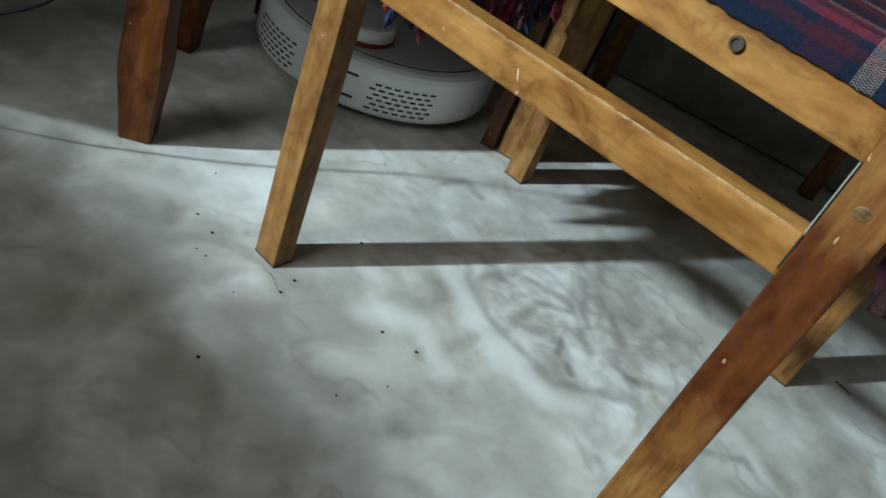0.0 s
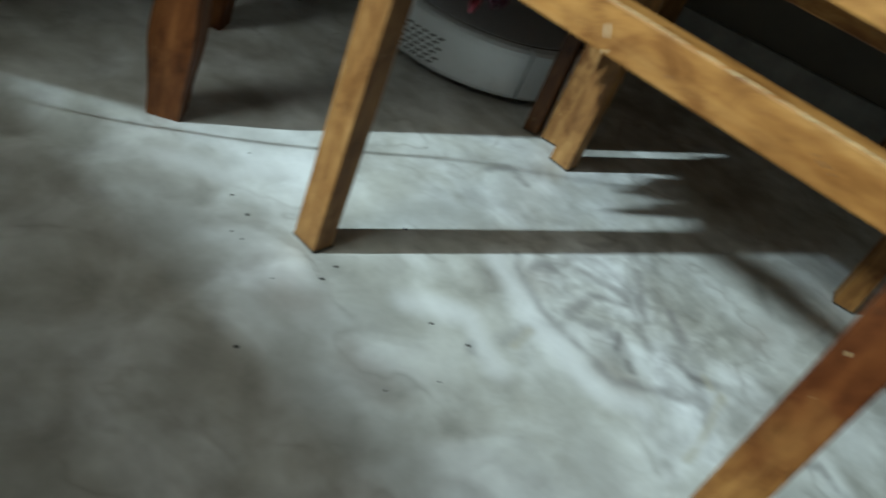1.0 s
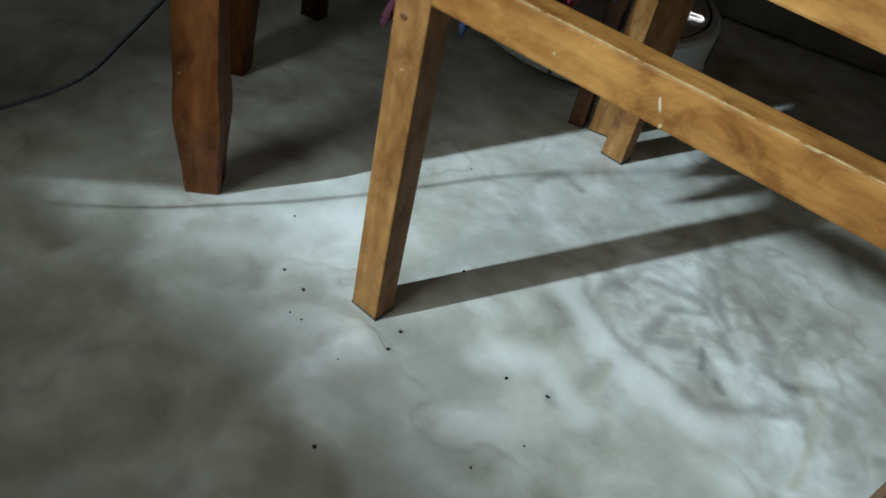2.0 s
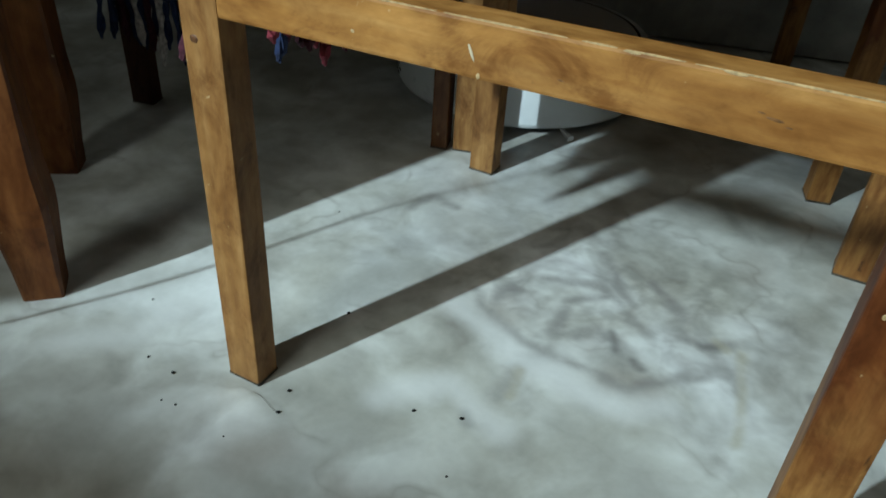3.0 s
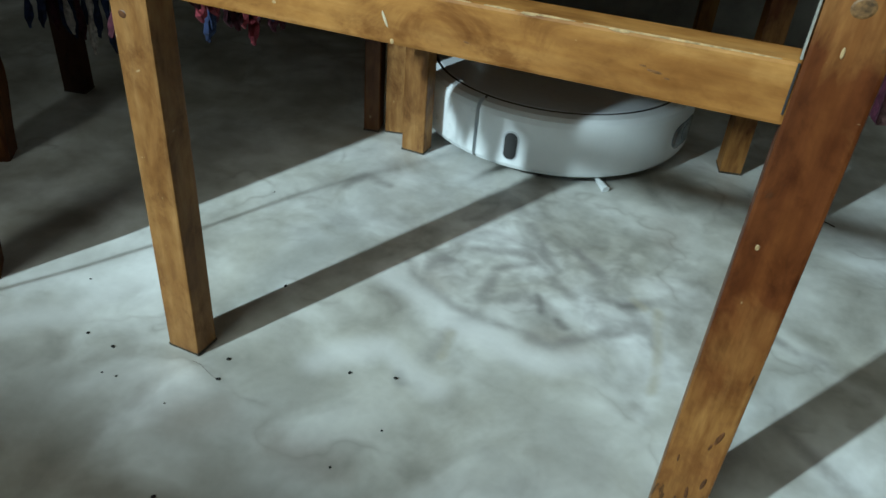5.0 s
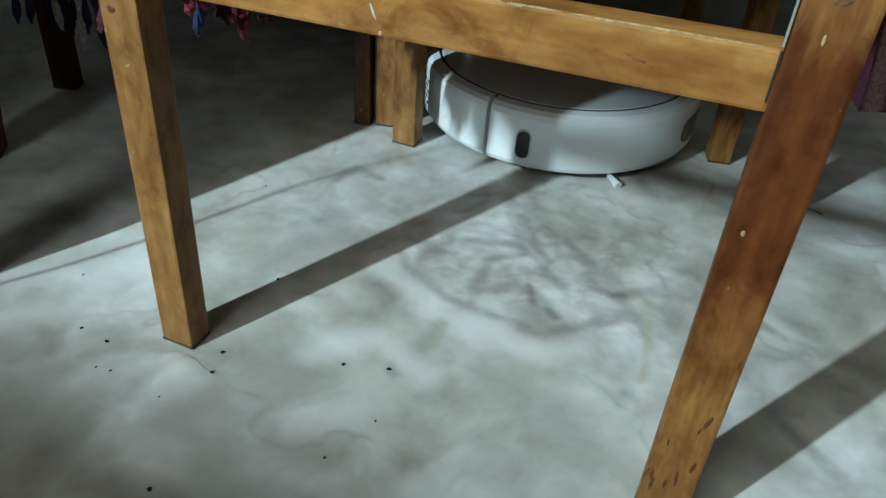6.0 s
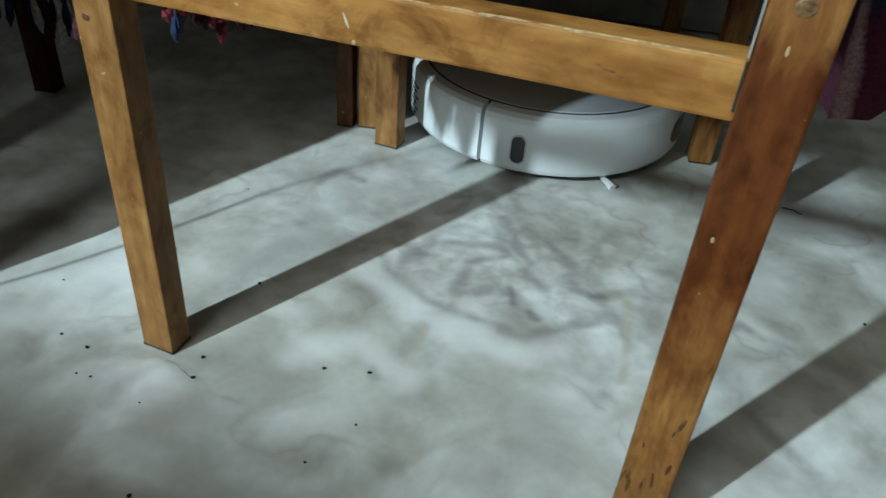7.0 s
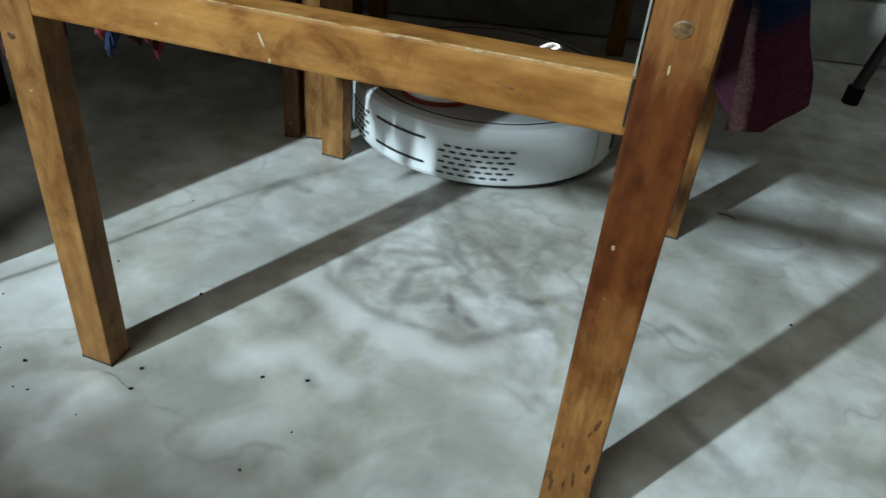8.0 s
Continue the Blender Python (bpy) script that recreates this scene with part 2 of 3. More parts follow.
def plain(name, colour, rough=0.5, metal=0.0, speck=0.06, scale=70, coat=0.0):
    k = Mat(name, rough, metal, colour, coat)
    low, high = tuple(c * (1 - 2 * speck) for c in colour), tuple(min(1, c * (1 + speck)) for c in colour)
    k.colour(k.ramp(k.noise(scale, 5, 0.6), [(0.3, low), (0.7, high)]))
    k.roughness(k.noise(scale * 0.3, 4), max(0.02, rough - 0.06), rough + 0.08)
    return k.m


def glow(name, colour, strength):
    k = Mat(name, 0.4, 0, colour)
    k.b.inputs["Emission Color"].default_value = (*colour, 1)
    k.b.inputs["Emission Strength"].default_value = strength
    return k.m


# Plaster colour kept dark so the room bounces less light.
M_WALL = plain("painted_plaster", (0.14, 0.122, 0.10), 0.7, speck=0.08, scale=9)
M_WALL_TILE = plain("grey_skirting_stone", (0.34, 0.34, 0.33), 0.4, speck=0.2, scale=14)
M_WHITE = plain("white_plastic", (0.84, 0.88, 0.91), 0.28, speck=0.02, scale=30, coat=0.3)
M_TOP = plain("pearl_grey_plastic", (0.60, 0.63, 0.67), 0.34, 0.0, speck=0.03, scale=140)
M_GAP = plain("shadow_gap_black", (0.02, 0.02, 0.022), 0.6)
M_GLASS = plain("smoked_sensor_window", (0.10, 0.13, 0.15), 0.12, coat=0.6)
M_BLACK = plain("black_plastic", (0.010, 0.010, 0.011), 0.3, coat=0.1)
M_RED_P = plain("red_plastic", (0.30, 0.03, 0.02), 0.35)
M_BASE = plain("dark_underside", (0.03, 0.03, 0.033), 0.6)
M_LED = glow("white_led", (1.0, 0.98, 0.95), 2.6)
M_CABLE = plain("black_rubber", (0.006, 0.006, 0.007), 0.85)
M_CABLE.node_tree.nodes["Principled BSDF"].inputs["Specular IOR Level"].default_value = 0.1
M_FOOTDIRT = plain("scuffed_leg_end", (0.06, 0.045, 0.03), 0.7, speck=0.3)
M_PALE = plain("bare_pale_wood", (0.58, 0.48, 0.33), 0.6, speck=0.15)
M_KNOT = plain("brown_knot", (0.12, 0.045, 0.014), 0.5, speck=0.4, scale=160)
M_FLECK = plain("brown_fleck", (0.20, 0.085, 0.024), 0.5, speck=0.3, scale=260)
M_KNOT2 = plain("knot_ring", (0.19, 0.098, 0.036), 0.5, speck=0.4, scale=260)
M_RING = plain("knot_core", (0.29, 0.160, 0.060), 0.5, speck=0.35, scale=200)
M_TAN = plain("tan_filler", (0.46, 0.31, 0.15), 0.6, speck=0.25, scale=300)
M_GREY = plain("pale_grey_strip", (0.30, 0.29, 0.26), 0.6, speck=0.2)
M_CRUMB = plain("black_crumb", (0.012, 0.011, 0.01), 0.7, speck=0.3)
M_STRAW = plain("brown_straw", (0.09, 0.06, 0.035), 0.7, speck=0.3)


def plaid(name, stripes, period):
    """Coarse woven throw: bands of navy, plum, rose and cream."""
    k = Mat(name, 0.9)
    sep = k.n("ShaderNodeSeparateXYZ")
    uv = k.n("ShaderNodeUVMap")
    k.link(uv.outputs[0], sep.inputs[0])
    u = k.math("FRACT", k.math("MULTIPLY", k.math("ADD", sep.outputs[0], k.math("MULTIPLY", k.noise(55, 3, 0.6), 0.008)), 1 / period))
    v = k.math("FRACT", k.math("MULTIPLY", sep.outputs[1], 1 / 0.095))
    navy, plum, rose, cream, pink = (0.012, 0.024, 0.068), (0.10, 0.018, 0.042), (0.32, 0.04, 0.075), (0.5, 0.42, 0.38), (0.42, 0.16, 0.19)

    def bands(fac, stops):
        out = k.ramp(fac, stops)
        out.node.color_ramp.interpolation = "CONSTANT"
        return out

    tones = {"n": navy, "p": plum, "r": rose, "c": cream, "k": pink}
    a = bands(u, [(p, tones[c]) for p, c in stripes])
    b = bands(v, [(0.0, navy), (0.42, plum), (0.66, navy), (0.74, cream), (0.87, navy)])
    weave = k.n("ShaderNodeTexChecker", Scale=1.0)
    k.link(k.scaled(520, 520, 1, source=uv.outputs[0]), weave.inputs["Vector"])
    base = k.mix(weave.outputs["Fac"], a, k.mix(0.25, b, a))
    fuzz = k.noise(420, 3, 0.7)
    base = k.mix(0.5, base, k.ramp(fuzz, [(0.3, (0.35, 0.35, 0.35)), (0.7, (1.3, 1.3, 1.3))]), "MULTIPLY")
    k.colour(base).bump(k.math("ADD", weave.outputs["Fac"], fuzz), 0.8, 0.0015)
    return k.m


M_PLAID = plaid("woven_plaid", [(0.0, "n"), (0.24, "p"), (0.36, "n"), (0.46, "r"), (0.58, "p"), (0.66, "r"), (0.74, "k"), (0.80, "c"), (0.87, "r"), (0.93, "p")], 0.17)


def plaid_end():
    """The hanging corner: navy above, plum below, a short cream and rose stripe."""
    k = Mat("woven_plaid_end", 0.95)
    uv = k.n("ShaderNodeUVMap")
    sep = k.n("ShaderNodeSeparateXYZ")
    k.link(uv.outputs[0], sep.inputs[0])
    rag = k.noise(300, 3, 0.7)
    down = k.math("ADD", sep.outputs[0], k.math("MULTIPLY", rag, 0.012))
    along = k.math("ADD", sep.outputs[1], k.math("MULTIPLY", rag, 0.004))
    base = k.ramp(down, [(0.092, (0.008, 0.026, 0.082)), (0.099, (0.105, 0.018, 0.045))])
    lower = k.ramp(down, [(0.080, (0, 0, 0)), (0.095, (1, 1, 1))])
    stripe = k.ramp(k.math("SUBTRACT", along, k.math("MULTIPLY", sep.outputs[0], 0.06)), [(0.0500, (0, 0, 0)), (0.0515, (1, 1, 1)), (0.0600, (1, 1, 1)), (0.0620, (0, 0, 0))])
    base = k.mix(k.math("MULTIPLY", stripe, lower), base, (0.52, 0.34, 0.36))
    weave = k.n("ShaderNodeTexWave", Scale=70.0, Distortion=9.0, Detail=2)
    k.link(uv.outputs[0], weave.inputs["Vector"])
    fleck = k.noise(520, 3, 0.7)
    base = k.mix(0.8, base, k.ramp(fleck, [(0.32, (0.45, 0.45, 0.45)), (0.62, (1.45, 1.4, 1.45))]), "MULTIPLY")
    k.colour(base).bump(k.math("MULTIPLY_ADD", weave.outputs["Fac"], 0.4, fleck), 0.6, 0.0015)
    return k.m


M_PLAID_END = plaid_end()
M_YARN = [plain(n, c, 0.95, speck=0.3, scale=200) for n, c in (
    ("navy_yarn", (0.018, 0.03, 0.085)), ("plum_yarn", (0.07, 0.012, 0.025)), ("cream_yarn", (0.55, 0.5, 0.48)), ("rose_yarn", (0.24, 0.03, 0.045)))]


# ---------------- mesh helpers ----------------
def finish(name, bm, mat, parent=None, label="", smooth=False):
    me = bpy.data.meshes.new(name)
    bmesh.ops.recalc_face_normals(bm, faces=bm.faces)
    bm.to_mesh(me)
    bm.free()
    for m in mat if isinstance(mat, (list, tuple)) else [mat]:
        me.materials.append(m)
    if smooth:
        for p in me.polygons:
            p.use_smooth = True
    ob = new(name, me)
    ob.parent = parent
    return tagged(ob, label)


part = finish


def empty(name, label, category, group="", at=None):
    ob = new(name)
    ob.empty_display_size = 0.05
    if at is not None:
        ob.matrix_basis = at
    return tagged(ob, label, category, group)


def box(x0, x1, y0, y1, z0, z1, bevel=0.002, bm=None):
    out = bm or bmesh.new()
    geo = bmesh.ops.create_cube(out, size=1)["verts"]
    for v in geo:
        v.co = ((x0 + x1) / 2 + v.co.x * (x1 - x0), (y0 + y1) / 2 + v.co.y * (y1 - y0), (z0 + z1) / 2 + v.co.z * (z1 - z0))
    if bevel:
        edges = list({e for v in geo for e in v.link_edges})
        bmesh.ops.bevel(out, geom=edges, offset=bevel, segments=2, affect="EDGES", profile=0.6)
    return out


def beam(a, b, width, height, bevel=0.002):
    """A bar from a to b, with its width across and height up."""
    a, b = Vector(a), Vector(b)
    d = b - a
    bm = box(0, d.length, -width / 2, width / 2, -height / 2, height / 2, bevel)
    q = d.to_track_quat("X", "Z").to_matrix().to_4x4()
    bmesh.ops.transform(bm, matrix=Matrix.Translation(a) @ q, verts=bm.verts)
    return bm


def tube(points, radius, sides=8, bm=None, taper=None):
    """A round string along points."""
    out = bm or bmesh.new()
    pts = [Vector(p) for p in points]
    rings = []
    for n, p in enumerate(pts):
        d = (pts[min(n + 1, len(pts) - 1)] - pts[max(n - 1, 0)]).normalized()
        q = d.to_track_quat("Z", "X")
        r = radius if taper is None else radius * taper[n]
        rings.append([out.verts.new(p + q @ Vector((r * math.cos(2 * math.pi * k / sides), r * math.sin(2 * math.pi * k / sides), 0))) for k in range(sides)])
    for r0, r1 in zip(rings, rings[1:]):
        for k in range(sides):
            out.faces.new((r0[k], r0[(k + 1) % sides], r1[(k + 1) % sides], r1[k]))
    out.faces.new(rings[0][::-1])
    out.faces.new(rings[-1])
    return out


def lathe(profile, a0=0.0, a1=360.0, steps=96, closed=None):
    """A profile of (radius, z) turned about z from a0 to a1 degrees; capped when it is not a full turn."""
    bm = bmesh.new()
    full = abs(a1 - a0) >= 359.9
    cols = []
    for n in range(steps if full else steps + 1):
        a = radians(a0 + (a1 - a0) * n / steps)
        cols.append([bm.verts.new((r * math.cos(a), r * math.sin(a), z)) for r, z in profile])
    count = len(profile)
    pairs = list(zip(cols, cols[1:] + ([cols[0]] if full else [])))
    for c0, c1 in pairs:
        for k in range(count - 1):
            bm.faces.new((c0[k], c1[k], c1[k + 1], c0[k + 1]))
        if closed:
            bm.faces.new((c0[-1], c1[-1], c1[0], c0[0]))
    if closed and not full:
        bm.faces.new(cols[0])
        bm.faces.new(cols[-1][::-1])
    bmesh.ops.remove_doubles(bm, verts=bm.verts, dist=1e-6)
    return bm


# ---------------- the room ----------------
ROOM = pose(0.094, 1.0, 0, 0, 0, 15)


def room():
    floor = finish("floor", box(-4, 4, -5, 3, -0.06, 0, 0), M_MARBLE)
    tagged(floor, "polished white and grey veined marble floor", "floor", kind="structure")
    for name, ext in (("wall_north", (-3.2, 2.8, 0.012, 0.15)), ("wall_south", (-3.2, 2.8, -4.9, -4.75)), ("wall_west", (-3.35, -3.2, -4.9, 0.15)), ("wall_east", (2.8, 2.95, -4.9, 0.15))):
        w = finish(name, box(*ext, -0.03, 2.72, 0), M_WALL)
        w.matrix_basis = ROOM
        tagged(w, "plain plastered wall, coloured dark to cut bounced light", "wall", kind="structure")
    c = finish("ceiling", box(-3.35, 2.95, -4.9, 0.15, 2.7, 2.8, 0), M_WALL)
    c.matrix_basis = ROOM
    tagged(c, "plain plastered ceiling, coloured dark to cut bounced light", "ceiling", kind="structure")
    b = finish("baseboard", box(-3.2, 2.8, -0.002, 0.012, 0.004, 0.11, 0.0015), M_WALL_TILE)
    b.matrix_basis = ROOM
    tagged(b, "grey stone skirting along the wall foot", "skirting", kind="structure")


# ---------------- chairs ----------------
def leg(x0, x1, y0, y1, top, mat, parent, splay=0.0, label=""):
    """A square leg, a little narrower and scuffed at its foot."""
    bm = box(x0, x1, y0, y1, 0.0, top, 0.0022)
    cx, cy = (x0 + x1) / 2, (y0 + y1) / 2
    for v in bm.verts:
        k = max(0.0, 1 - v.co.z / 0.05) * 0.03
        v.co.x += (cx - v.co.x) * k
        v.co.y += (cy - v.co.y) * k
        v.co.x += splay * v.co.z
    ob = part("leg", bm, mat, parent, label)
    part("leg_end", box(x0 + 0.0002, x1 - 0.0002, y0 + 0.0002, y1 - 0.0002, 0.0004, 0.0032, 0.0008), M_FOOTDIRT, ob, "dirty scuffed leg end")
    return ob


def chair(label, at, dark=False, group="wooden dining chairs", rear=0.358, wide=0.033, spread=(0.0, 0.0, 0.0)):
    """Origin: the outer corner of a front leg; x to the back of the chair, y across it."""
    c = empty("dining_chair", label, "chair", group, at)
    # Dark front legs and rails carry the shade; the lit rear stays brown.
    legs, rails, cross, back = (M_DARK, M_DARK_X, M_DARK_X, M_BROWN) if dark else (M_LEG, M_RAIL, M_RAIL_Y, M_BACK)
    W = 0.403
    near_out, far_out, far_on = spread
    for y0, dx, out, on in ((0.0, 0.0, near_out, 0.0), (W, 0.007, far_out, far_on)):
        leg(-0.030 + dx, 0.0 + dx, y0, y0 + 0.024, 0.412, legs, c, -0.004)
        leg(rear + on, rear + wide + on, y0 + out, y0 + out + 0.030, 0.86, back, c)
        part("stretcher", beam((-0.005 + dx, y0 + 0.0115, 0.3057), (rear + 0.001 + dx, y0 + 0.0115, 0.3157), 0.021, 0.0298), rails, c)
        part("seat_rail", beam((-0.006 + dx, y0 + 0.0115, 0.396), (rear + 0.001 + dx, y0 + 0.0115, 0.396), 0.021, 0.036), rails, c)
    part("front_rail", box(-0.026, -0.004, 0.029, W + 0.001, 0.375, 0.412), cross, c)
    part("back_rail", box(rear + 0.010, rear + 0.030, 0.033, W + 0.001, 0.375, 0.412), cross, c)
    part("seat", box(-0.036, rear - 0.001, 0.007, W + 0.023, 0.4145, 0.428, 0.003), rails, c)
    for z in (0.60, 0.72, 0.82):
        part("back_slat", box(rear + 0.014, rear + 0.030, 0.033, W + 0.004, z, z + 0.035, 0.003), cross, c)
    return c


def chairs():
    a = chair("orange-brown varnished wooden chair, worn, with a plaid throw", pose(0, 0, 0), spread=(0.0, 0.015, 0.018))
    for x, y, z, r in ((0.272, -0.0004, 0.396, 0.0042),):
        ring = lathe([(r, 0), (r, 0.0012), (r * 0.66, 0.0014), (r * 0.6, 0.0002), (0.0001, 0.0002)], steps=20)
        bmesh.ops.transform(ring, matrix=pose(x, y, z, 90, 0, 0), verts=ring.verts)
        part("bolt_head", ring, M_FOOTDIRT, a, "dark bolt head in the seat rail")
    part("joint_gap", box(0.3569, 0.3580, 0.0006, 0.004, 0.3060, 0.3300, 0.0003), M_GAP, a, "dark open joint at the end of the stretcher")
    part("edge_strip", box(0.3568, 0.3579, -0.0004, 0.004, 0.332, 0.378, 0.0003), M_GREY, a, "pale grey strip along the edge of the rear leg")
    # Pale tubes hold both the rubbed edge and the highlight on the bevel.
    for x0, x1 in ((0.005, 0.052), (0.058, 0.074), (0.078, 0.138), (0.142, 0.205), (0.212, 0.228), (0.232, 0.258), (0.262, 0.350)):
        z0, z1 = (0.3204 + 0.0278 * x for x in (x0, x1))
        part("edge_wear", tube([(x0, 0.0017, z0), ((x0 + x1) / 2, 0.0016, (z0 + z1) / 2), (x1, 0.0017, z1)], 0.0006, 6, None, (0.5, 1.0, 0.5)), M_TAN, a, "pale rubbed edge of the stretcher with its highlight")

    def spot(x, z, rx, rz, mat, name, text, turn=0, y=0.0):
        disc = lathe([(1.0, 0.0), (0.8, 0.35), (0.0001, 0.4)], steps=18)
        for v in disc.verts:
            v.co = (v.co.x * rx, v.co.y * rz, v.co.z * 0.0008 - 0.0001)
        bmesh.ops.transform(disc, matrix=pose(x, y, z, 90, 0, 0) @ pose(0, 0, 0, 0, 0, turn), verts=disc.verts)
        part(name, disc, mat, a, text)

    spot(0.367, 0.238, 0.0011, 0.0017, M_TAN, "nail_mark", "pale filled nail mark")
    spot(0.372, 0.338, 0.0008, 0.0026, M_TAN, "chip", "pale chip in the varnish")
    spot(0.3735, 0.357, 0.0050, 0.0042, M_KNOT2, "knot", "pale ringed knot in the rear leg", 20)
    spot(0.3735, 0.357, 0.0040, 0.0032, M_RING, "knot_core", "", 20)
    for x, z, rx, rz, turn in ((0.3835, 0.109, 0.0013, 0.0062, -12), (0.3805, 0.100, 0.0007, 0.0030, -8), (0.3845, 0.069, 0.0012, 0.0055, -6), (0.3775, 0.055, 0.0010, 0.0075, 5), (0.3720, 0.047, 0.0009, 0.0040, 0), (0.3660, 0.083, 0.0006, 0.0030, 4)):
        spot(x, z, rx, rz, M_KNOT, "gouge", "dark gouge in the worn leg", turn)
    for x, z, rx, rz in ((0.299, 0.3125, 0.0040, 0.0008), (0.293, 0.3142, 0.0018, 0.0005), (0.305, 0.3105, 0.0016, 0.0005), (0.205, 0.3060, 0.0020, 0.0005)):
        spot(x, z, rx, rz, M_FLECK, "fleck", "small brown fleck in the grain", -4, 0.001)
    for x, z, rx, rz in ((0.1630, 0.2975, 0.0012, 0.0016), (0.2350, 0.3265, 0.0040, 0.0007), (0.2790, 0.3278, 0.0050, 0.0008), (0.090, 0.3040, 0.0014, 0.0010)):
        spot(x, z, rx, rz, M_TAN, "chip", "pale chip in the varnish", 0, 0.001)
    spot(-0.0215, 0.275, 0.0032, 0.0026, M_KNOT, "knot", "small brown knot in the leg")
    bm = bmesh.new()
    bmesh.ops.create_icosphere(bm, subdivisions=2, radius=1.0)
    for v in bm.verts:
        v.co = (v.co.x * 0.0009 - 0.0018 * v.co.z, v.co.y * 0.0004, v.co.z * 0.0042)
    bmesh.ops.transform(bm, matrix=pose(0.1585, 0.0009, 0.3085), verts=bm.verts)
    part("chip", bm, M_PALE, a, "pale chip in the varnish of the stretcher")
    chair("varnished wooden chair standing close behind", pose(-0.032, 0.440, 0, 0, 0, 15), rear=0.3825, wide=0.027, spread=(0.017, 0.017, 0.0))
    chair("wooden chair under a fringed throw, coloured dark for shade", pose(-0.434, 0.319, 0, 0, 0, 15), dark=True, rear=0.363, wide=0.020, spread=(0.010, 0.010, 0.0))


# ---------------- thick table legs, with an unseen top and box added to block light ---
def sideboard():
    s = empty("side_table", "thick tapered table legs under an added light-blocking top", "table")

    def thick_leg(x, y, turn, mat):
        bm = bmesh.new()
        w = [(0.0, 0.0168), (0.03, 0.0186), (0.078, 0.0232), (0.094, 0.0236), (0.125, 0.0215), (0.20, 0.0205), (0.34, 0.0215), (0.69, 0.023)]
        rings = []
        for z, h in w:
            c = 0.002 + 0.003 * math.sin(min(1.0, z / 0.2) * math.pi)
            ring = [(-h + c, -h), (h - c, -h), (h, -h + c), (h, h - c), (h - c, h), (-h + c, h), (-h, h - c), (-h, -h + c)]
            rings.append([bm.verts.new((p, q, z)) for p, q in ring])
        for r0, r1 in zip(rings, rings[1:]):
            for n in range(8):
                bm.faces.new((r0[n], r0[(n + 1) % 8], r1[(n + 1) % 8], r1[n]))
        bm.faces.new(rings[0][::-1])
        bm.faces.new(rings[-1])
        bmesh.ops.transform(bm, matrix=pose(x, y, 0, 0, 0, turn), verts=bm.verts)
        part("leg", bm, mat, s)

    thick_leg(-0.236, -0.003, 44, M_RED)
    thick_leg(-0.396, 0.153, 35, M_RED)
    # Two unseen legs and a top, added to block fill over the dark floor.
    thick_leg(-0.452, -0.211, 44, M_RED)
    thick_leg(-0.612, -0.060, 44, M_RED)
    top = box(-0.03, 0.36, -0.51, 0.42, 0.692, 0.725, 0.004)
    bmesh.ops.transform(top, matrix=pose(-0.236, -0.003, 0, 0, 0, 223.9), verts=top.verts)
    part("tabletop", top, M_DARK_X, s)
    # Unseen box, placed so its corner casts the long shadow edge on the left.
    c = empty("sideboard", "unseen dark box on short legs, added to block the light", "sideboard", at=pose(-0.357, -0.420, 0, 0, 0, 133.8))
    part("body", box(0, 0.60, 0, 0.95, 0.33, 1.10, 0.004), M_DARK, c)
    for x in (0.10, 0.46):
        for y in (0.16, 0.85):
            part("leg", box(x, x + 0.04, y, y + 0.04, 0.0, 0.33, 0.003), M_DARK, c)


# ---------------- unseen table, added to cast the soft near shadow ---
def table():
    t = empty("unseen_table", "unseen brown table added to cast the soft near shadow", "table", at=pose(-0.36, -0.967, 0, 0, 0, 3))
    part("tabletop", box(-0.62, 1.1, -0.85, 0.0, 0.715, 0.75, 0.004), M_DARK_X, t)
    for x in (-0.56, 1.0):
        for y in (-0.80, -0.11):
            part("leg", box(x, x + 0.06, y, y + 0.06, 0, 0.715, 0.003), M_RED, t)


# ---------------- robot vacuum ----------------
R = 0.175


def on_rim(angle, z, wide, high, proud, corner):
    """A rounded patch that follows the round wall of the body, standing a little proud of it."""
    bm = bmesh.new()
    flat = wide / 2 - corner
    us = [-flat - corner * math.cos(radians(a)) for a in (2, 25, 45, 65)]
    count = max(1, int(flat * 2 / 0.006))
    us += [-flat + 2 * flat * n / count for n in range(count + 1)]
    us += [flat + corner * math.sin(radians(a)) for a in (25, 45, 65, 88)]
    grid = []
    for u in us:
        over = max(0.0, abs(u) - flat)
        half = high / 2 - corner + math.sqrt(max(0.0, corner ** 2 - over ** 2))
        a = radians(angle) + u / R
        grid.append([bm.verts.new((rr * math.cos(a), rr * math.sin(a), z + w)) for rr, w in ((R - 0.003, -half), (R + proud, -half), (R + proud, half), (R - 0.003, half))])
    for c0, c1 in zip(grid, grid[1:]):
        for n in range(3):
            bm.faces.new((c0[n], c1[n], c1[n + 1], c0[n + 1]))
    bm.faces.new(grid[0])
    bm.faces.new(grid[-1][::-1])
    return bm


